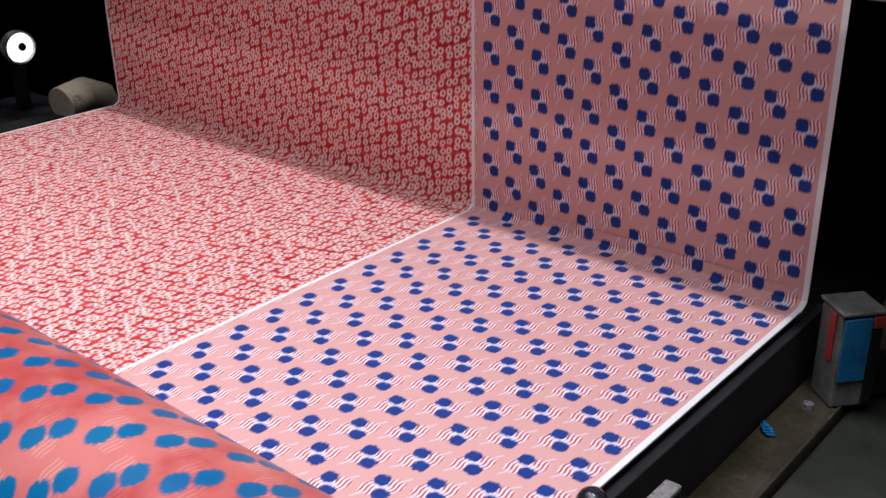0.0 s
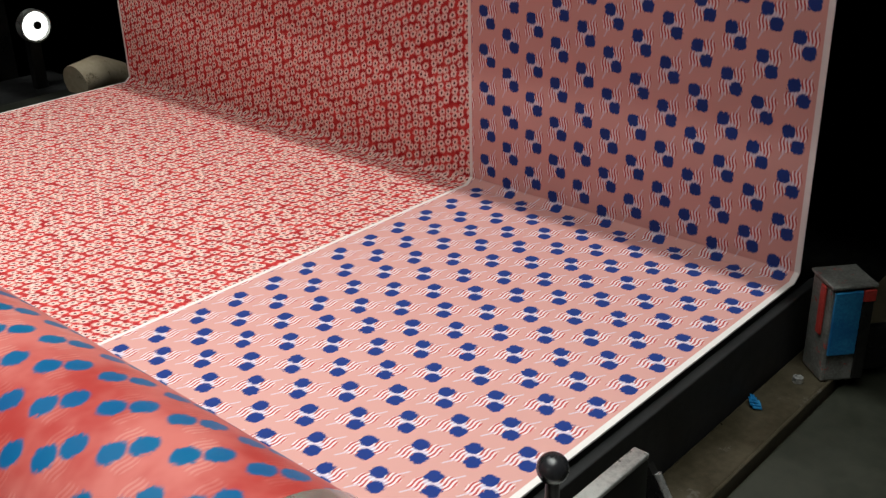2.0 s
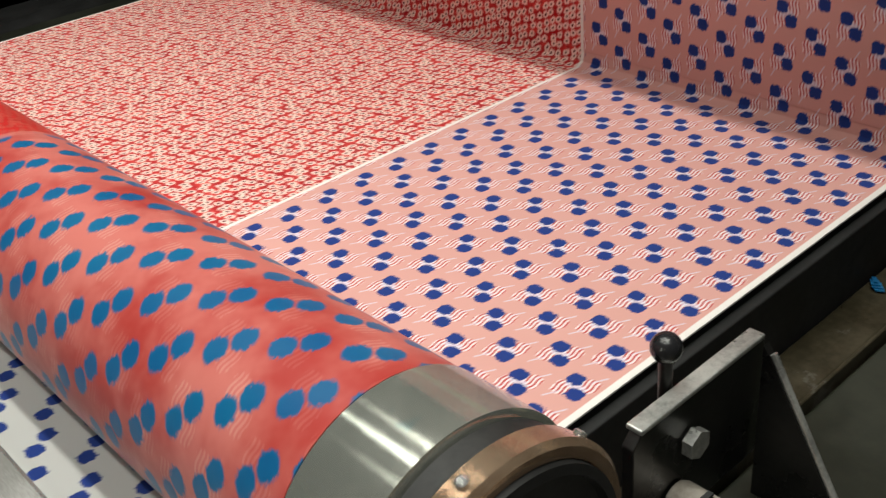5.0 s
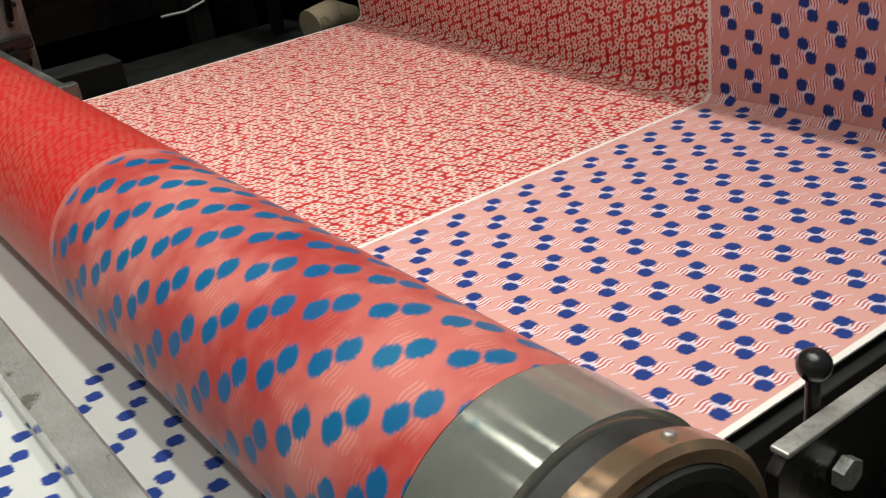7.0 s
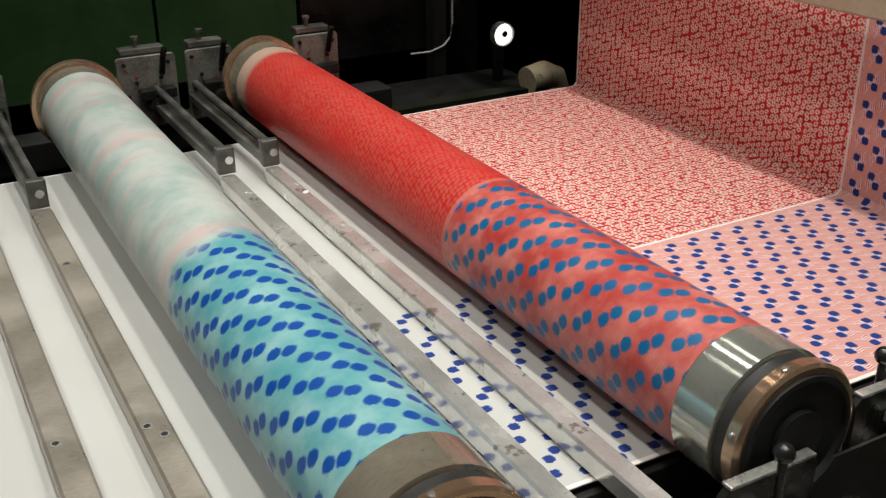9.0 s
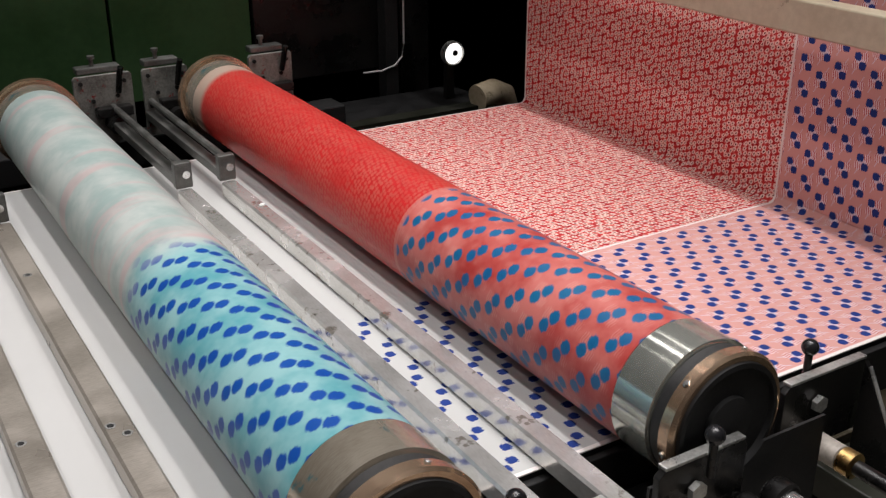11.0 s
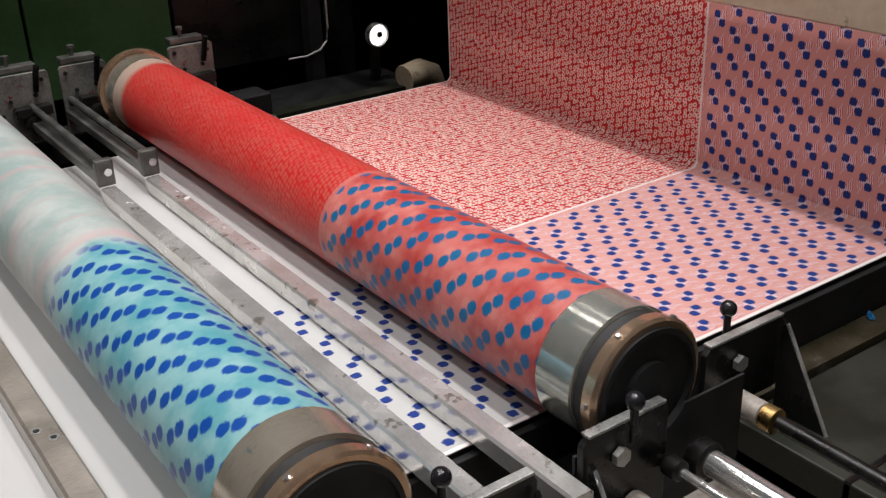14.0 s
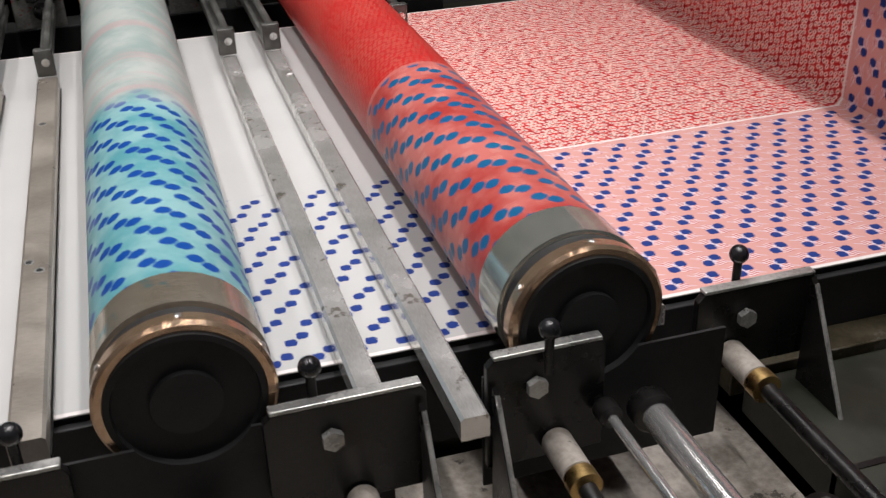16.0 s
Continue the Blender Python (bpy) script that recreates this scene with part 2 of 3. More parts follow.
BED_GREY = metal_paint("grey_machine_bed", (0.20, 0.175, 0.145), (0.46, 0.42, 0.37), (0.3, 0.55), 0.2, 6, 0.1, (1, 1, 1), (0.07, 0.06, 0.05))
DULL_STEEL = metal_paint("dull_oily_steel", (0.09, 0.09, 0.084), (0.24, 0.24, 0.225), (0.3, 0.5), 0.6, 14, 0.1, (6, 1, 6))
GREEN = metal_paint("dark_green_paint", (0.022, 0.060, 0.018), (0.036, 0.088, 0.028), (0.35, 0.6), 0.0, 3, 0.05)
GREY_PLATE = metal_paint("grey_bracket_paint", (0.14, 0.14, 0.13), (0.34, 0.34, 0.31), (0.35, 0.6), 0.5, 12, 0.1, (1, 1, 1), (0.30, 0.03, 0.03))
TAN = metal_paint("tan_paint", (0.42, 0.34, 0.22), (0.56, 0.47, 0.33), (0.5, 0.7), 0.0, 5, 0.1, (1, 1, 1), (0.24, 0.19, 0.12))
BEIGE = metal_paint("beige_beam_paint", (0.50, 0.43, 0.30), (0.62, 0.55, 0.40), (0.5, 0.7), 0.0, 4, 0.08, (1, 1, 1), (0.36, 0.30, 0.20))
BOX_GREY = metal_paint("scuffed_grey_paint", (0.10, 0.10, 0.09), (0.24, 0.24, 0.22), (0.4, 0.6), 0.2, 22, 0.2, (1, 1, 1), (0.40, 0.05, 0.035))
BOX_BLUE = metal_paint("blue_paint_splash", (0.010, 0.10, 0.26), (0.03, 0.22, 0.42), (0.3, 0.5), 0.0, 18, 0.2)
BOX_RED = metal_paint("red_paint_splash", (0.30, 0.02, 0.015), (0.46, 0.05, 0.04), (0.3, 0.5), 0.0, 18, 0.2)
CONCRETE = metal_paint("factory_concrete", (0.06, 0.058, 0.052), (0.13, 0.125, 0.115), (0.6, 0.85), 0.0, 1.2, 0.2)
# near-black colour stands in for walls and ceiling that get no light
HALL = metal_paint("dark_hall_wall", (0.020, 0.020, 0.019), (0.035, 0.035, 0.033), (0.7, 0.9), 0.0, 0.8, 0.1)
WHITE = metal_paint("white_enamel", (0.70, 0.70, 0.68), (0.82, 0.82, 0.80), (0.3, 0.5), 0.0, 10, 0.02)
GREY_RAIL = metal_paint("pale_grey_rail", (0.56, 0.55, 0.53), (0.68, 0.67, 0.64), (0.3, 0.5), 0.1, 4, 0.04)
BEIGE_RAIL = metal_paint("stained_beige_rail", (0.36, 0.32, 0.27), (0.52, 0.47, 0.41), (0.25, 0.45), 0.6, 6, 0.04, (1, 6, 1))


# ---- mesh helpers ----
def box(bm, lo, hi, bevel=0.0):
    made = bmesh.ops.create_cube(bm, size=1.0)["verts"]
    for q in made:
        q.co = Vector([lo[i] + (q.co[i] + 0.5) * (hi[i] - lo[i]) for i in range(3)])
    if bevel:
        edges = list({e for q in made for e in q.link_edges})
        bmesh.ops.bevel(bm, geom=edges, offset=bevel, segments=2, affect="EDGES", profile=0.5)
    return bm


def lathe(bm, profile, segments=48, axis="Y", centre=(0, 0, 0), closed=False):
    """Turns (radius, along) pairs round an axis."""
    rings = []
    for r, a in profile:
        ring = []
        for i in range(segments):
            w = 2 * math.pi * i / segments
            p, q = r * math.cos(w), r * math.sin(w)
            co = {"X": (a, p, q), "Y": (q, a, p), "Z": (p, q, a)}[axis]
            ring.append(bm.verts.new(Vector(co) + Vector(centre)))
        rings.append(ring)
    for one, two in zip(rings, rings[1:]):
        for i in range(segments):
            j = (i + 1) % segments
            bm.faces.new((one[i], one[j], two[j], two[i]))
    if not closed:
        bm.faces.new(rings[0][::-1])
        bm.faces.new(rings[-1])
    bmesh.ops.recalc_face_normals(bm, faces=bm.faces[:])
    return bm


def tube(bm, points, radius, segments=10):
    """A round rod along a list of points."""
    rings = []
    for n, p in enumerate(points):
        p = Vector(p)
        a = Vector(points[max(n - 1, 0)])
        b = Vector(points[min(n + 1, len(points) - 1)])
        d = (b - a).normalized()
        side = d.cross(Vector((0, 0, 1)))
        if side.length < 0.05:
            side = d.cross(Vector((1, 0, 0)))
        side.normalize()
        up = side.cross(d)
        rings.append([bm.verts.new(p + radius * (math.cos(w) * side + math.sin(w) * up)) for w in (2 * math.pi * i / segments for i in range(segments))])
    for one, two in zip(rings, rings[1:]):
        for i in range(segments):
            j = (i + 1) % segments
            bm.faces.new((one[i], one[j], two[j], two[i]))
    bm.faces.new(rings[0][::-1])
    bm.faces.new(rings[-1])
    bmesh.ops.recalc_face_normals(bm, faces=bm.faces[:])
    return bm


def prism(bm, outline, y0, y1, bevel=0.0):
    """An outline in x and z, made thick along y."""
    front = [bm.verts.new((x, y0, z)) for x, z in outline]
    back = [bm.verts.new((x, y1, z)) for x, z in outline]
    n = len(outline)
    bm.faces.new(front)
    bm.faces.new(back[::-1])
    for i in range(n):
        j = (i + 1) % n
        bm.faces.new((front[i], back[i], back[j], front[j]))
    bmesh.ops.recalc_face_normals(bm, faces=bm.faces[:])
    if bevel:
        bmesh.ops.bevel(bm, geom=bm.edges[:], offset=bevel, segments=2, affect="EDGES", profile=0.5)
    return bm


def part(name, bm, material, parent=None, label="", smooth=False):
    me = bpy.data.meshes.new(name)
    if smooth:
        for fc in bm.faces:
            fc.smooth = True
        for e in bm.edges:
            if len(e.link_faces) == 2 and e.calc_face_angle() > 0.6:
                e.smooth = False
    bm.to_mesh(me)
    bm.free()
    me.materials.append(material)
    ob = new(name, me)
    if parent is not None:
        ob.parent = parent
    if label:
        tagged(ob, label=label)
    return ob


def thing(name, place, label, category, group="", kind=""):
    ob = new(name)
    ob.empty_display_size = 0.05
    ob.matrix_world = pose(*place)
    return tagged(ob, label, category, group, kind)


def slab(name, lo, hi, material, label, category, kind="structure", bevel=0.0):
    ob = part(name, box(bmesh.new(), lo, hi, bevel), material)
    return tagged(ob, label, category, kind=kind)


# ---- the hall ----
slab("floor", (-9, -5, -0.12), (7, 7, 0.0), CONCRETE, "dark oil-stained concrete factory floor", "floor")
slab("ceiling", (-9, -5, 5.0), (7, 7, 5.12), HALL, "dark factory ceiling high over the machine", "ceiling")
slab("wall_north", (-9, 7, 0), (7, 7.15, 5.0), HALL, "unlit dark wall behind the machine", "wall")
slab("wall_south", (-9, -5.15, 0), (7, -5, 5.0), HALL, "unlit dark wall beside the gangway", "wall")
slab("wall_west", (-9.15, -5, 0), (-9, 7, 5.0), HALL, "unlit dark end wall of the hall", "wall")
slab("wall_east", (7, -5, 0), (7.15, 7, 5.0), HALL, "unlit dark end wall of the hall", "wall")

# ---- the printing table ----
table = thing("printing_table", (0, 0, 0), "long black-edged printing table with a rubber blanket under the cloth", "printing table")
part("blanket", box(bmesh.new(), (-6.3, 0.004, Z0 - 0.05), (-0.02, WIDTH - 0.004, Z0 - 0.003), 0.002), RUBBER, table, "black rubber printing blanket")
part("side_rail", box(bmesh.new(), (-6.3, -0.012, Z0 - 0.16), (0.04, 0.002, Z0 - 0.012), 0.002), CAP_BLACK, table)
part("side_rail", box(bmesh.new(), (-6.3, WIDTH - 0.002, Z0 - 0.16), (0.04, WIDTH + 0.012, Z0 - 0.012), 0.002), BLACK_STEEL, table)
part("body", box(bmesh.new(), (-6.3, 0.004, 0.0), (-0.04, WIDTH - 0.004, Z0 - 0.052)), BED, table, "dark olive machine body")
part("end_roller", lathe(bmesh.new(), [(0.045, 0.01), (0.045, WIDTH - 0.01)], 32, "Y", (-0.065, 0, Z0 - 0.05)), RUBBER, table, smooth=True)

# near-side bed of the machine
tray = thing("side_tray", (0, 0, Z0), "oily brown steel tray beside the printing table", "tray")
part("tray_plate", box(bmesh.new(), (-0.62, -0.073, -0.14), (0.55, -0.014, -0.10), 0.003), TRAY, tray)
part("lip", box(bmesh.new(), (-0.62, -0.078, -0.14), (0.55, -0.0735, -0.097), 0.0015), TRAY, tray)
bed = thing("machine_bed", (0, 0, 0), "dark olive steel bed with a worn front ledge", "machine bed")
part("top_panel", box(bmesh.new(), (-0.60, -0.95, Z0 - 0.17), (0.95, -0.080, Z0 - 0.112), 0.004), BED, bed)
part("lower_panel", box(bmesh.new(), (-2.6, -0.95, Z0 - 0.25), (-0.604, -0.014, Z0 - 0.185), 0.004), BED_GREY, bed, "brown-grey greasy lower panel")
part("front", box(bmesh.new(), (-2.6, -0.94, 0.0), (0.94, -0.90, Z0 - 0.302)), BED, bed)
part("rib", prism(bmesh.new(), [(-0.60, Z0 - 0.235), (-0.46, Z0 - 0.110), (-0.60, Z0 - 0.110)], -0.30, -0.29), BLACK_STEEL, bed)


# ---- rotary screens ----
def rotary_screen(x, screen, band, label):
    ob = thing("rotary_screen", (x, 0, Z0 + ROLL_R + 0.001), label, "printing roller", "rotary printing screens")
    R = ROLL_R
    part("drum", lathe(bmesh.new(), [(R, -0.044), (R, 0.2), (R, 0.6), (R, 1.0), (R, 1.4), (R, 1.66)], 96), screen, ob, smooth=True)
    part("near_band", lathe(bmesh.new(), [(R - 0.001, -0.0445), (R + 0.0012, -0.046), (R + 0.0012, -0.114), (R - 0.003, -0.116)], 96), band, ob, "bare nickel end band streaked with colour", smooth=True)
    part("groove", lathe(bmesh.new(), [(R - 0.008, -0.1165), (R - 0.004, -0.118), (R - 0.004, -0.134), (R - 0.010, -0.1362)], 72), RUBBER, ob, "black rubber sealing ring", smooth=True)
    ring = part("end_ring", lathe(bmesh.new(), [(R - 0.012, -0.1365), (R + 0.001, -0.138), (R + 0.002, -0.156), (R - 0.002, -0.1605), (R - 0.010, -0.1605)], 72, closed=True), BRONZE, ob, "polished bronze end ring", smooth=True)
    part("end_cap", lathe(bmesh.new(), [(R - 0.0105, -0.1520), (R - 0.0110, -0.1650), (R - 0.018, -0.1660), (R - 0.020, -0.159), (R - 0.034, -0.158)], 64), CAP_BLACK, ob, "black end cap", smooth=True)
    for i in range(6):
        w = 2 * math.pi * i / 6
        c = Vector(((R + 0.0015) * math.sin(w), -0.147, (R + 0.0015) * math.cos(w)))
        part("screw", lathe(bmesh.new(), [(0.0045, -0.002), (0.0045, 0.002), (0.003, 0.003)], 10, "Z", (0, 0, 0)), CHROME, ring).matrix_local = Matrix.Translation(c) @ Matrix.Rotation(w, 4, "Y")
    part("hub", lathe(bmesh.new(), [(R - 0.036, -0.148), (R - 0.037, -0.155), (0.040, -0.155), (0.040, -0.166), (0.018, -0.168)], 48), CAP_BLACK, ob, "dark recessed hub", smooth=True)
    part("far_band", lathe(bmesh.new(), [(R - 0.001, 1.6605), (R + 0.0012, 1.662), (R + 0.0012, 1.72), (R - 0.003, 1.722)], 72), BAND_STAINED, ob, smooth=True)
    part("far_ring", lathe(bmesh.new(), [(R - 0.004, 1.7225), (R + 0.012, 1.724), (R + 0.012, 1.746), (R - 0.02, 1.750)], 72), BRONZE, ob, smooth=True)
    part("far_hub", lathe(bmesh.new(), [(0.05, 1.751), (0.05, 1.80)], 32), BLACK_STEEL, ob, smooth=True)
    return ob


screens = [rotary_screen(ROLL_X[0], SCREEN_RED, BAND, "rotary printing screen wet with red paste and blue dots"),
           rotary_screen(ROLL_X[1], SCREEN_BLUE, BAND_STAINED, "pale teal rotary printing screen with blue flag dots")]


# ---- rails across the table, with their far rods ----
def cross_rail(x, width, material, far=1.245, near=-0.085, top=0.038, label="stainless steel cross rail with an end block and rods"):
    ob = thing("cross_rail", (x, 0, Z0), label, "rail", "rails across the table")
    h = 0.033
    w = width / 2
    part("bar", prism(bmesh.new(), [(-w, top - h), (w, top - h), (w, top - 0.004), (w - 0.004, top), (-w + 0.004, top), (-w, top - 0.004)], near, far - 0.002), material, ob)
    part("lip", box(bmesh.new(), (w + 0.0002, near, top - h), (w + 0.0022, far - 0.002, top - h + 0.006)), BLACK_STEEL, ob)
    block = part("end_block", box(bmesh.new(), (-0.020, far, top + 0.001), (0.020, far + 0.024, top + 0.062), 0.003), DULL_STEEL, ob, "dark clamped end block")
    part("bolt", lathe(bmesh.new(), [(0.009, far - 0.010), (0.009, far - 0.001)], 12, "Y", (0.003, 0, top + 0.036)), CHROME, block, smooth=True)
    part("upper_rod", tube(bmesh.new(), [(0.004, far + 0.024, top + 0.048), (0.004, 1.83, top + 0.050)], 0.009), DULL_STEEL, ob, smooth=True)
    part("lower_bar", box(bmesh.new(), (-0.016, far + 0.025, top + 0.002), (0.012, 1.83, top + 0.024), 0.002), DULL_STEEL, ob)
    return ob


cross_rail(-1.058, 0.036, STEEL, near=-0.215)
cross_rail(-1.162, 0.036, STEEL, near=-0.160)
cross_rail(-1.562, 0.044, BEIGE_RAIL, label="stained beige cross rail with an end block and rods")
cross_rail(-1.682, 0.046, BEIGE_RAIL, label="stained beige cross rail with an end block and rods")
cross_rail(-1.840, 0.046, GREY_RAIL, label="pale grey cross rail with an end block and rods")
cross_rail(-0.748, 0.010, STEEL, top=0.050, label="thin steel guard rail with an end block and rods")


def lint(x, y, z, size, turn):
    bm = bmesh.new()
    bmesh.ops.create_icosphere(bm, subdivisions=2, radius=size)
    for q in bm.verts:
        q.co = Vector((q.co.x * 1.6, q.co.y, q.co.z * 0.35)) * (0.75 + 0.6 * noise.noise(q.co * 260 + Vector((x, y, 0)) * 50))
    ob = part("lint", bm, WHITE)
    ob.matrix_world = pose(x, y, z, 0, 0, turn)
    return tagged(ob, "white fluff of lint lying on a rail", "lint", "lint on the rails")


lint(-1.052, 1.060, Z0 + 0.0395, 0.007, 30)
lint(-1.055, 0.860, Z0 + 0.0390, 0.003, 80)
lint(-1.162, 1.120, Z0 + 0.0390, 0.003, 10)


def rail_screw(x, y, z):
    ob = thing("rail_screw", (x, y, z), "small dark countersunk screw in the rail", "screw", "rail screws")
    part("head", lathe(bmesh.new(), [(0.0045, 0.0), (0.0045, 0.0012), (0.002, 0.0016)], 12, "Z"), CAP_BLACK, ob)
    part("washer", lathe(bmesh.new(), [(0.0050, 0.0), (0.0080, 0.0), (0.0080, 0.0008), (0.0050, 0.0008)], 16, "Z", closed=True), STEEL, ob)


for sx, sy in ((-1.572, 0.36), (-1.556, 0.33), (-1.690, 0.38), (-1.676, 0.20), (-1.566, 0.95)):
    rail_screw(sx, sy, Z0 + 0.0382)


# ---- near-side bearing plates with ball knobs ----
def bearing_plate(x0, x1, top, knob_x, dy, knob_y=-0.113, label="black oily bearing plate with a bright worn top edge"):
    ob = thing("bearing_plate", (0, dy, Z0), label, "bearing plate", "bearing plates")
    outline = [(x0, -0.07), (x1, -0.07), (x1, top - 0.010), (x1 - 0.006, top), (x0 + 0.010, top), (x0, top - 0.010)]
    part("plate", prism(bmesh.new(), outline, -0.134, -0.122, 0.0015), BLACK_STEEL, ob)
    part("top_edge", box(bmesh.new(), (x0 + 0.008, -0.136, top + 0.0005), (x1 - 0.006, -0.120, top + 0.006), 0.0015), PLATE_EDGE, ob, "worn bright steel edge")
    part("bolt", lathe(bmesh.new(), [(0.014, -0.146), (0.014, -0.136), (0.010, -0.1345)], 6, "Y", (0.6 * x0 + 0.4 * x1, 0, top - 0.045)), PLATE_EDGE, ob, "hexagon bolt head")
    stem = part("knob_stem", lathe(bmesh.new(), [(0.006, top - 0.02), (0.006, top + 0.035)], 12, "Z", (knob_x, knob_y, 0)), BLACK_STEEL, ob, smooth=True)
    prof = [(0.0135 * math.sin(a), top + 0.042 - 0.0135 * math.cos(a)) for a in (math.pi * (0.08 + 0.84 * i / 10) for i in range(11))]
    part("knob", lathe(bmesh.new(), prof, 24, "Z", (knob_x, knob_y, 0)), KNOB, ob, "glossy black ball knob", smooth=True)
    return ob


bearing_plate(-0.700, -0.515, 0.058, -0.632, 0.038)
bearing_plate(-1.034, -0.880, 0.090, -0.962, -0.054, -0.150)
bearing_plate(-1.300, -1.108, 0.076, -1.238, -0.052)
bearing_plate(-1.780, -1.510, 0.066, -1.560, -0.052)


def bearing_cradle(x0, x1, cx, label="black cast bearing cradle under the screen's end"):
    """A plate with a round hollow in which the end of the screen lies."""
    ob = thing("bearing_cradle", (0, -0.052, Z0), label, "bearing cradle", "bearing cradles")
    top, r = 0.058, 0.078
    half = math.sqrt(r * r - (ROLL_R + 0.001 - top) ** 2)
    hollow = [(cx + r * math.sin(w), ROLL_R + 0.001 - r * math.cos(w)) for w in (math.asin(half / r) * (1 - i / 8) for i in range(17))]
    outline = [(x0, -0.11), (x1, -0.11), (x1, top), *hollow, (x0, top)]
    part("casting", prism(bmesh.new(), outline, -0.1205, -0.1160), CAP_BLACK, ob)
    part("foot", box(bmesh.new(), (cx - 0.09, -0.1155, -0.109), (cx + 0.09, 0.038, -0.085), 0.003), CAP_BLACK, ob)
    return ob


bearing_cradle(-1.034, -0.705, ROLL_X[0])
bearing_cradle(-1.600, -1.150, ROLL_X[1])


def drive_shaft(x, z, r, length, material, label):
    ob = thing("drive_shaft", (x, -0.190, Z0 + z), label, "shaft", "drive shafts")
    part("rod", tube(bmesh.new(), [(0, 0, 0), (0, -length, 0)], r, 24), material, ob, smooth=True)
    part("collar", lathe(bmesh.new(), [(r + 0.006, -0.004), (r + 0.009, -0.008), (r + 0.009, -0.030), (r + 0.005, -0.034)], 28), BLACK_STEEL, ob, smooth=True)
    return ob


drive_shaft(-0.825, -0.015, 0.019, 0.72, CHROME, "bright polished steel drive shaft")
drive_shaft(-0.884, -0.005, 0.007, 0.72, CHROME, "thin bright steel guide rod")
drive_shaft(-1.375, -0.040, 0.019, 0.72, CHROME, "bright polished steel drive shaft")


def spindle(x, z, rod, y=-0.190):
    ob = thing("spindle", (x, y, Z0 + z), "grey adjusting spindle with a brass bush", "spindle", "adjusting spindles")
    part("sleeve", lathe(bmesh.new(), [(0.018, 0.0), (0.020, -0.004), (0.020, -0.070), (0.017, -0.072)], 24), BED_GREY, ob, smooth=True)
    part("bush", lathe(bmesh.new(), [(0.017, -0.0725), (0.021, -0.074), (0.021, -0.096), (0.013, -0.098)], 24), BRASS, ob, "dull brass bush", smooth=True)
    part("rod", tube(bmesh.new(), [(0, -0.0985, 0), (0, -0.0985 - rod, -0.004)], 0.012, 16), BLACK_STEEL, ob, smooth=True)
    return ob


spindle(-0.645, -0.040, 0.30, -0.098)
spindle(-0.945, -0.045, 0.05)
spindle(-1.195, -0.065, 0.05)


def gusset(x, y, label="black gusset plate with a bright worn edge"):
    ob = thing("gusset", (x, y, Z0), label, "gusset", "gussets on the bearing plates")
    bm = bmesh.new()
    pts = [(-0.004, 0.058), (-0.010, 0.050), (-0.125, -0.150), (-0.125, -0.184), (-0.004, -0.184)]
    front = [bm.verts.new((0, y, z)) for y, z in pts]
    back = [bm.verts.new((0.008, y, z)) for y, z in pts]
    bm.faces.new(front)
    bm.faces.new(back[::-1])
    for n in range(len(pts)):
        m = (n + 1) % len(pts)
        bm.faces.new((front[n], back[n], back[m], front[m]))
    bmesh.ops.recalc_face_normals(bm, faces=bm.faces[:])
    part("plate", bm, BLACK_STEEL, ob)
    part("edge", tube(bmesh.new(), [(0.004, -0.012, 0.051), (0.004, -0.127, -0.150)], 0.0034, 8), PLATE_EDGE, ob, "worn bright edge", smooth=True)
    return ob


for gx, gy in ((-0.530, -0.098), (-1.030, -0.190), (-1.120, -0.190)):
    gusset(gx, gy)


def bearing_block(x, y, z, label="black cast bearing block with a round boss"):
    ob = thing("bearing_block", (x, y, Z0 + z), label, "bearing block", "bearing blocks")
    part("foot", box(bmesh.new(), (-0.045, -0.05, 0.0), (0.045, 0.05, 0.022), 0.004), BLACK_STEEL, ob)
    part("boss", lathe(bmesh.new(), [(0.030, 0.0225), (0.030, 0.055), (0.026, 0.062), (0.012, 0.063)], 28, "Z"), BLACK_STEEL, ob, smooth=True)
    part("cap_screw", lathe(bmesh.new(), [(0.008, 0.0635), (0.008, 0.072)], 6, "Z"), DULL_STEEL, ob)
    return ob


bearing_block(-0.640, -0.335, -0.184)
bearing_block(-0.735, -0.470, -0.184)
stop = thing("stop_screw", (-0.545, -0.350, Z0 - 0.111), "bright round-headed stop screw on the bed", "screw")
part("shank", lathe(bmesh.new(), [(0.010, 0.0), (0.010, 0.022)], 16, "Z"), DULL_STEEL, stop, smooth=True)
part("head", lathe(bmesh.new(), [(0.016, 0.0225), (0.018, 0.026), (0.018, 0.036), (0.010, 0.041)], 24, "Z"), CHROME, stop, smooth=True)


# ---- paint-splashed post at the cloth's fold ----
post = thing("guide_post", (-0.045, -0.085, Z0 - 0.10), "scuffed grey steel post splashed with blue and red paint", "post")
post.matrix_world = pose(-0.018, -0.062, Z0 - 0.10, 0, 0, -40)
part("body", box(bmesh.new(), (-0.028, -0.030, 0.0), (0.026, 0.022, 0.130), 0.004), BOX_GREY, post)
part("blue_panel", box(bmesh.new(), (-0.026, -0.0345, 0.040), (0.010, -0.0305, 0.127), 0.0015), BOX_BLUE, post, "thick blue paint on the face")
part("dark_panel", box(bmesh.new(), (0.0105, -0.0340, 0.004), (0.025, -0.0305, 0.112), 0.0015), BLACK_STEEL, post, "black strip down the right of the face")
part("red_run", box(bmesh.new(), (-0.0315, -0.018, 0.062), (-0.0285, -0.006, 0.128), 0.001), BOX_RED, post, "red paint run")
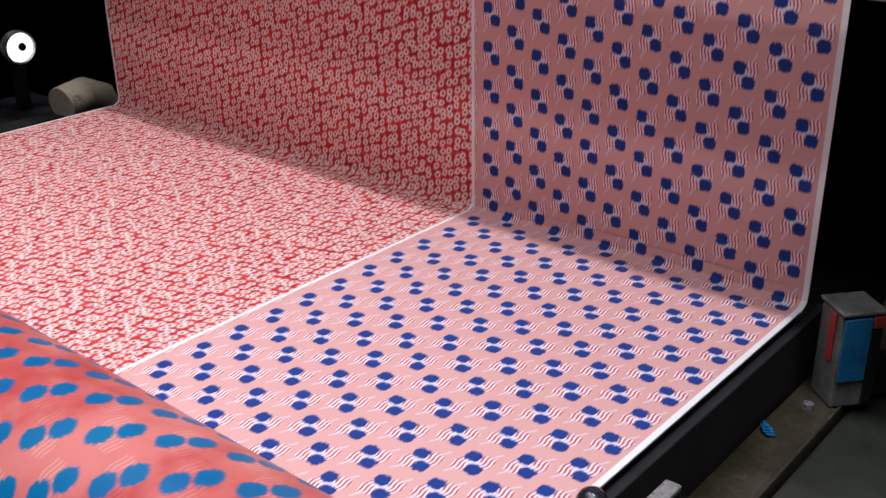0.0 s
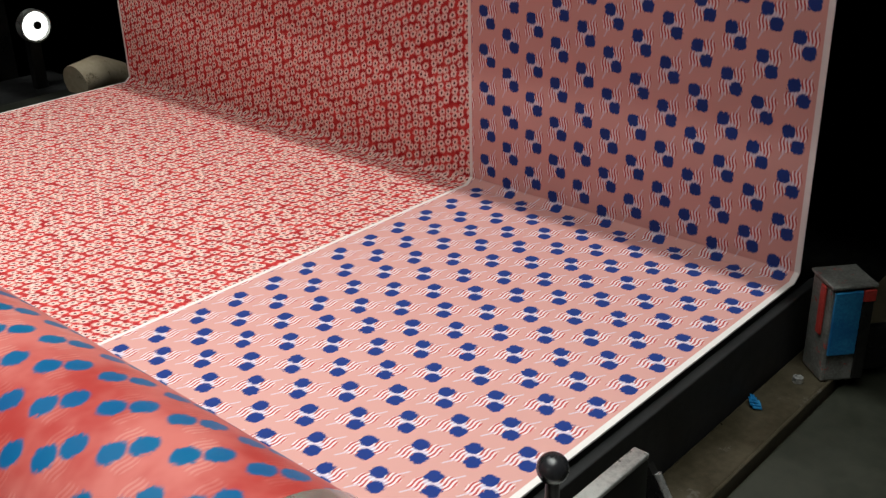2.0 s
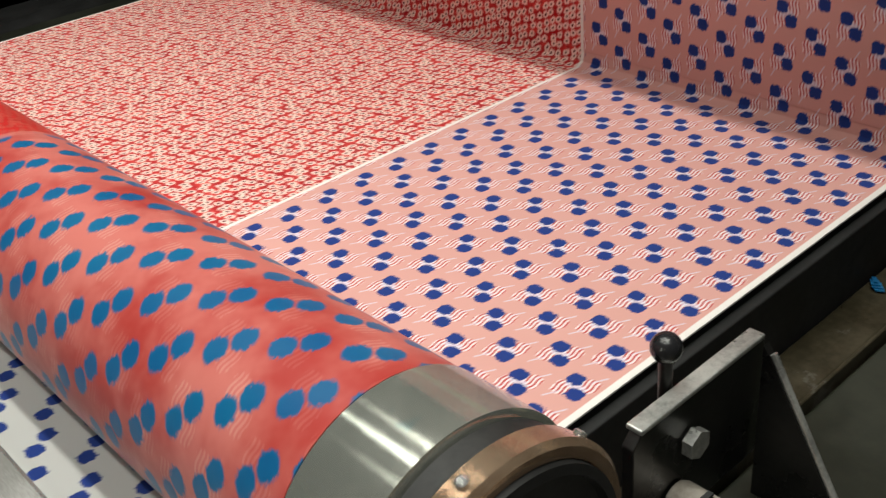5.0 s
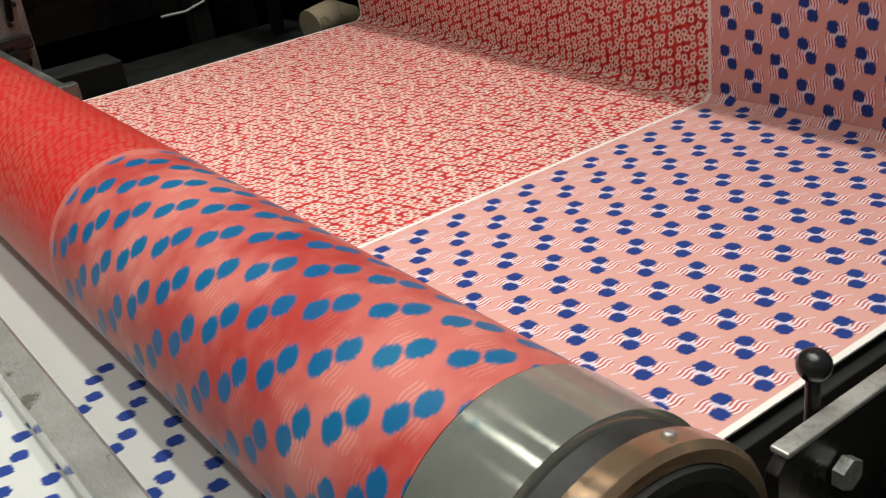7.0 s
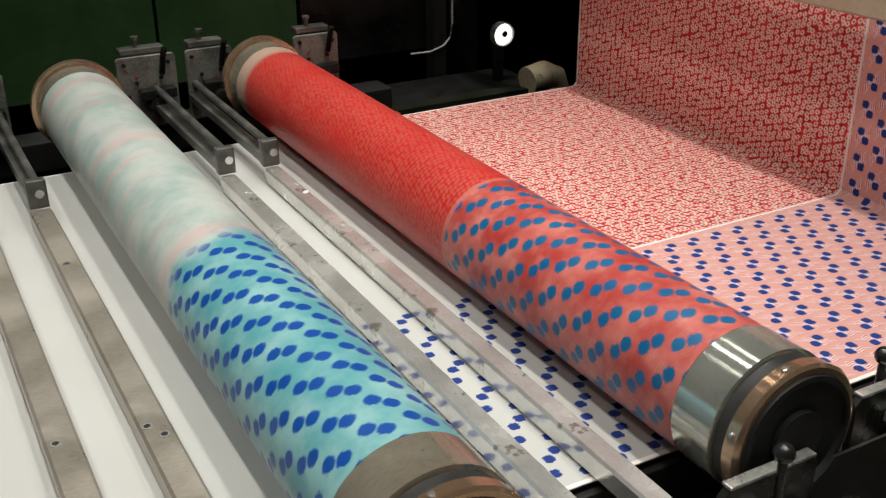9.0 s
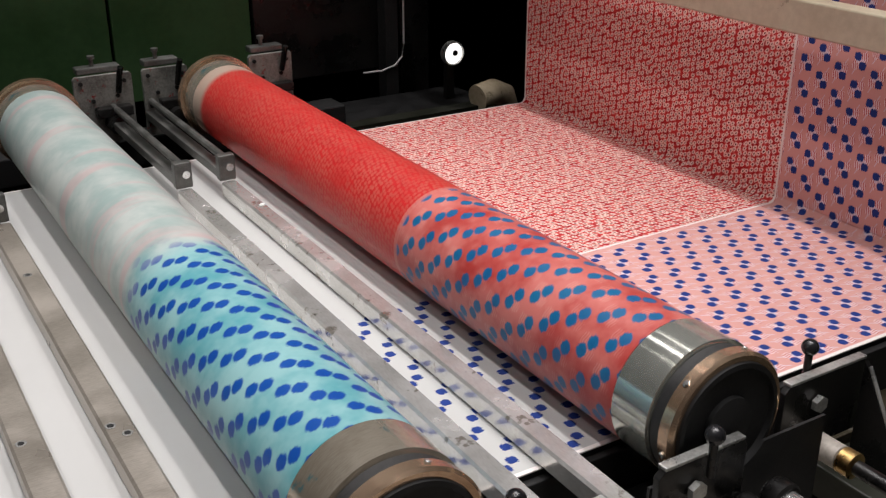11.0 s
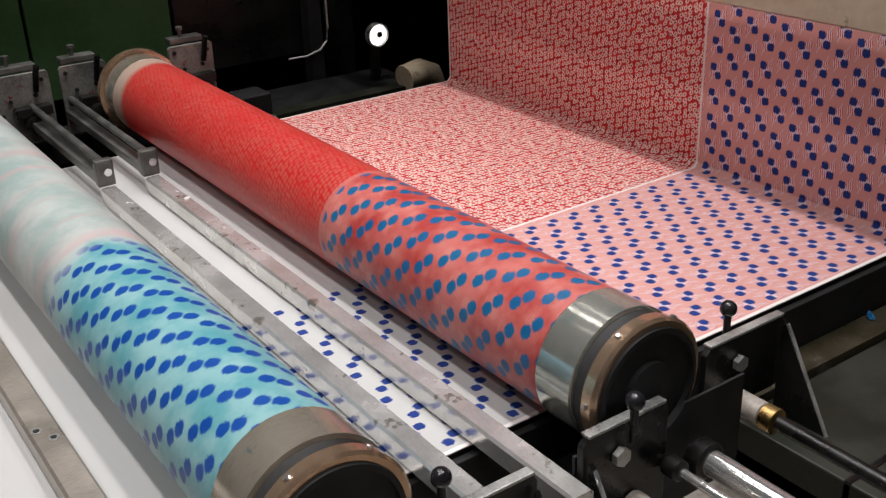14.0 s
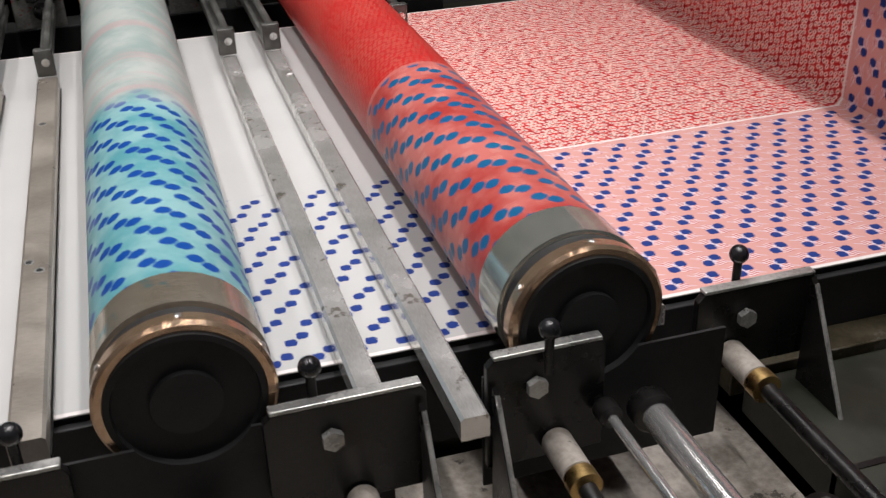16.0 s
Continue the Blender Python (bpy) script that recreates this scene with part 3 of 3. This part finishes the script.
part("red_run", box(bmesh.new(), (0.0105, -0.0350, 0.1125), (0.026, -0.0305, 0.128), 0.001), BOX_RED, post, "red paint run")
part("cap", box(bmesh.new(), (-0.030, -0.034, 0.1305), (0.028, 0.024, 0.135), 0.0015), BOX_GREY, post)
part("fin", box(bmesh.new(), (0.0265, -0.010, 0.0), (0.075, 0.004, 0.060), 0.002), BLACK_STEEL, post)

# small litter on the tray
scrap = bmesh.new()
for i in range(4):
    w = 0.9 * i
    box(scrap, (-0.010 + 0.003 * i, -0.004 * math.cos(w) - 0.003, 0.002 * i), (0.004 + 0.003 * i, 0.004 * math.sin(w) + 0.004, 0.002 * i + 0.0016))
litter = part("paint_scrap", scrap, BOX_BLUE)
litter.matrix_world = pose(-0.158, -0.030, Z0 - 0.098, 6, 4, 35)
tagged(litter, "crumpled blue scrap of dried paint on the tray", "scrap")
nut = part("hex_nut", lathe(bmesh.new(), [(0.007, 0), (0.007, 0.007)], 6, "Z"), PLATE_EDGE)
nut.matrix_world = pose(-0.074, -0.045, Z0 - 0.0995)
tagged(nut, "loose dull steel nut on the tray", "nut")

# ---- far side of the machine ----
frame_far = thing("far_side_frame", (0, -0.10, 0), "dark steel side frame along the far edge", "machine frame")
part("beam", box(bmesh.new(), (-5.5, 1.96, Z0 - 0.10), (-0.45, 2.06, Z0 - 0.02), 0.004), CAP_BLACK, frame_far)
part("ledge", box(bmesh.new(), (-5.5, 2.07, Z0 - 0.14), (0.15, 2.30, Z0 - 0.115), 0.004), CAP_BLACK, frame_far)
part("skirt", box(bmesh.new(), (-5.5, 1.98, 0), (0.15, 2.04, Z0 - 0.102)), BED, frame_far)


def far_bracket(x0, x1, top=0.178, label="grey drilled bearing bracket with red paint stains"):
    ob = thing("far_bracket", (0, -0.10, Z0), label, "bracket", "far bearing brackets")
    w = x1 - x0
    part("plate", prism(bmesh.new(), [(x0, -0.01), (x1, -0.01), (x1, top - 0.006), (x1 - 0.006, top), (x0 + 0.006, top), (x0, top - 0.006)], 1.930, 1.942, 0.0015), GREY_PLATE, ob)
    for fx, fz in ((0.12, 0.90), (0.86, 0.88), (0.30, 0.62), (0.72, 0.66), (0.90, 0.40), (0.14, 0.42)):
        part("bolt", lathe(bmesh.new(), [(0.0055, 1.924), (0.0055, 1.9295)], 10, "Y", (x0 + fx * w, 0, fz * top)), CAP_BLACK, ob)
    part("cylinder", lathe(bmesh.new(), [(0.016, 1.865), (0.024, 1.868), (0.024, 1.9295)], 20, "Y", (x0 + 0.60 * w, 0, 0.050)), BLACK_STEEL, ob, "black clamping cylinder", smooth=True)
    part("clamp", box(bmesh.new(), (x0 + 0.30 * w, 1.895, 0.068), (x0 + 0.92 * w, 1.9295, 0.094), 0.003), BLACK_STEEL, ob)
    part("top_bar", box(bmesh.new(), (x0 + 0.10 * w, 1.945, top + 0.001), (x0 + 0.85 * w, 1.985, top + 0.018), 0.003), DULL_STEEL, ob)
    part("top_bolt", lathe(bmesh.new(), [(0.006, top + 0.0185), (0.006, top + 0.036), (0.010, top + 0.037), (0.010, top + 0.046)], 10, "Z", (x0 + 0.40 * w, 1.965, 0)), DULL_STEEL, ob, smooth=True)
    part("lever", tube(bmesh.new(), [(x0 + 0.74 * w, 1.925, top - 0.05), (x0 + 0.76 * w, 1.905, top + 0.004), (x0 + 0.78 * w, 1.900, top + 0.022)], 0.008, 10), BLACK_STEEL, ob, smooth=True)
    return ob


far_bracket(-1.072, -0.945)
far_bracket(-1.255, -1.100)
far_bracket(-0.765, -0.633)
far_bracket(-1.660, -1.530)
far_bracket(-1.820, -1.700)

panel = thing("machine_cover", (0.05, -0.10, 0), "dark green sheet-steel machine cover with seams, right sheet blackened as shade", "machine cover")
# right-hand sheet is black: the shade over the green is put into its colour
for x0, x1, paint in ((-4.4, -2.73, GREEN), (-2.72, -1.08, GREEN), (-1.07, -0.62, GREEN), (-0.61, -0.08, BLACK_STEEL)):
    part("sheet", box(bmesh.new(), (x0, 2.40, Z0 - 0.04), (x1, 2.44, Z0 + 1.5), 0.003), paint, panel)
part("post", box(bmesh.new(), (-0.07, 2.38, 0), (0.05, 2.46, Z0 + 1.5), 0.004), BLACK_STEEL, panel)

glow = Nodes("lamp_glow")
glow.bsdf.inputs["Emission Color"].default_value = (1.0, 0.97, 0.92, 1)
glow.bsdf.inputs["Emission Strength"].default_value = 1.4
GLOW = glow.done((0.8, 0.8, 0.78), 0.4)
gauge = thing("round_lamp", (0.045, 2.02, Z0 + 0.048), "small round white lamp with a dark centre", "lamp")
part("face", lathe(bmesh.new(), [(0.008, 0.0), (0.032, 0.0), (0.036, 0.006), (0.036, 0.02), (0.008, 0.02)], 32, "Y"), GLOW, gauge)
part("rim", lathe(bmesh.new(), [(0.037, -0.002), (0.041, -0.001), (0.041, 0.022), (0.037, 0.022)], 32, "Y", closed=True), PLATE_EDGE, gauge, smooth=True)
part("centre", lathe(bmesh.new(), [(0.010, -0.004), (0.010, -0.0005)], 12, "Y", (0.003, 0, 0.002)), BLACK_STEEL, gauge)
part("bracket", box(bmesh.new(), (-0.015, 0.0225, -0.1625), (0.015, 0.045, 0.01)), BLACK_STEEL, gauge)

cable_points = [(-0.050, 2.20, Z0 + 0.9), (-0.050, 2.20, Z0 + 0.06), (-0.058, 2.20, Z0 + 0.015), (-0.085, 2.20, Z0 - 0.012), (-0.14, 2.20, Z0 - 0.026), (-0.21, 2.20, Z0 - 0.024)]
tagged(part("cable", tube(bmesh.new(), cable_points, 0.0035, 8), WHITE, smooth=True), "thin white cable hanging down over the ledge", "cable")

duct = thing("curved_duct", (0, 0, 0), "tan painted curved duct behind the cloth", "duct")
part("elbow", tube(bmesh.new(), [(0.05, 1.88, Z0 - 0.075), (0.12, 1.89, Z0 - 0.066), (0.165, 1.90, Z0 - 0.085), (0.185, 1.90, Z0 - 0.14), (0.188, 1.90, Z0 - 0.40), (0.188, 1.90, 0.0)], 0.045, 16), TAN, duct, smooth=True)

beam = thing("cross_beam", (0, 0, 0), "beige painted steel beam across the rising cloth", "beam")
part("bar", box(bmesh.new(), (-0.12, -0.6, Z0 + 0.417), (-0.07, 2.2, Z0 + 0.487), 0.004), BEIGE, beam)
part("post", box(bmesh.new(), (-0.12, 2.202, 0.0), (-0.07, 2.26, Z0 + 0.487), 0.003), CAP_BLACK, beam)
part("post", box(bmesh.new(), (-0.12, -0.66, Z0 - 0.11), (-0.07, -0.602, Z0 + 0.487), 0.003), BEIGE, beam)

# ---- the cloth: rigid strips that run along the table, up the fold and over a guide roller ----
STRIP = 0.0165


def cloth_path(s):
    """Place and turn of the cloth s metres past the fold's start."""
    a1 = FOLD * math.pi / 2
    a2 = TOP_R * math.pi / 2
    if s <= 0:
        return (s - FOLD, 0.0, 0.0)
    if s <= a1:
        w = s / FOLD
        return (-FOLD + FOLD * math.sin(w), FOLD - FOLD * math.cos(w), math.degrees(w))
    s -= a1
    if s <= RISE:
        return (0.0, FOLD + s, 90.0)
    s -= RISE
    if s <= a2:
        w = s / TOP_R
        return (TOP_R - TOP_R * math.cos(w), FOLD + RISE + TOP_R * math.sin(w), 90.0 - math.degrees(w))
    return (TOP_R + s - a2, FOLD + RISE + TOP_R, 0.0)


def strip_rows(s0):
    """Rows for a strip whose middle is s0 at the start."""
    marks = {0.0, 16.0}
    for s in (FOLD * math.pi / 4, FOLD * math.pi / 2 + RISE + TOP_R * math.pi / 4):
        mid = (s - s0) / SPEED
        for i in range(-7, 8):
            t = round(mid * 15 + i) / 15
            if 0 < t < 16:
                marks.add(t)
    rows = []
    for t in sorted(marks):
        x, z, w = cloth_path(s0 + SPEED * t)
        rows.append((t, pose(x, 0, z, 0, -w, 0)))
    return rows


cloth = thing("printed_cloth", (0, 0, Z0), "cotton cloth printed with flags on pink and pale flowers on red", "cloth")
strips = []
# the tail never reaches the fold and stays one flat piece
spans = [(-6.30, -245 * STRIP)] + [(n * STRIP, (n + 1) * STRIP) for n in range(-245, 56)]
for lo, hi in spans:
    s0 = (lo + hi) / 2
    me = bpy.data.meshes.new("strip")
    h = (hi - lo) / 2
    low, tip = -0.0022, h + 0.0075
    vs = [(-h, 0, 0), (h, 0, 0), (h, WIDTH, 0), (-h, WIDTH, 0), (-h, 0, low), (h, 0, low), (h, WIDTH, low), (-h, WIDTH, low),
          (h, 0, -0.0002), (tip, 0.001, -0.0002), (tip, WIDTH - 0.001, -0.0002), (h, WIDTH, -0.0002), (h, 0, -0.0016), (tip, 0.001, -0.0016), (tip, WIDTH - 0.001, -0.0016), (h, WIDTH, -0.0016)]
    me.from_pydata(vs, [], [(0, 1, 2, 3), (7, 6, 5, 4), (0, 4, 5, 12, 8, 1), (1, 8, 11, 2), (12, 5, 6, 15), (3, 2, 11, 15, 6, 7), (3, 7, 4, 0),
                            (8, 9, 10, 11), (9, 13, 14, 10), (15, 14, 13, 12), (8, 12, 13, 9), (10, 14, 15, 11)])
    layer = me.uv_layers.new(name="UVMap")
    for loop in me.loops:
        co = vs[loop.vertex_index]
        layer.data[loop.index].uv = (s0 + co[0] + 12.0, co[1])
    me.materials.append(CLOTH)
    ob = new("strip", me)
    ob.parent = cloth
    strips.append((ob, s0))

guide = thing("guide_roller", (TOP_R + 0.0, 0, Z0 + FOLD + RISE), "dull steel guide roller that turns the cloth over", "roller")
part("barrel", lathe(bmesh.new(), [(TOP_R - 0.004, -0.05), (TOP_R - 0.004, WIDTH + 0.05)], 40), STEEL, guide, smooth=True)
part("axle", lathe(bmesh.new(), [(0.015, -0.25), (0.015, WIDTH + 0.65)], 16), BLACK_STEEL, guide, smooth=True)


def motions():
    walk(cam, PATH, EXPOSURES)
    for ob, s0 in strips:
        walk(ob, strip_rows(s0))
    turn = SPEED / (ROLL_REPEATS * PITCH_U) * 360.0
    for n, ob in enumerate(screens):
        walk(ob, [(t / 2, pose(ROLL_X[n], 0, Z0 + ROLL_R + 0.001, 0, -turn * t / 2, 0)) for t in range(33)])


motions()
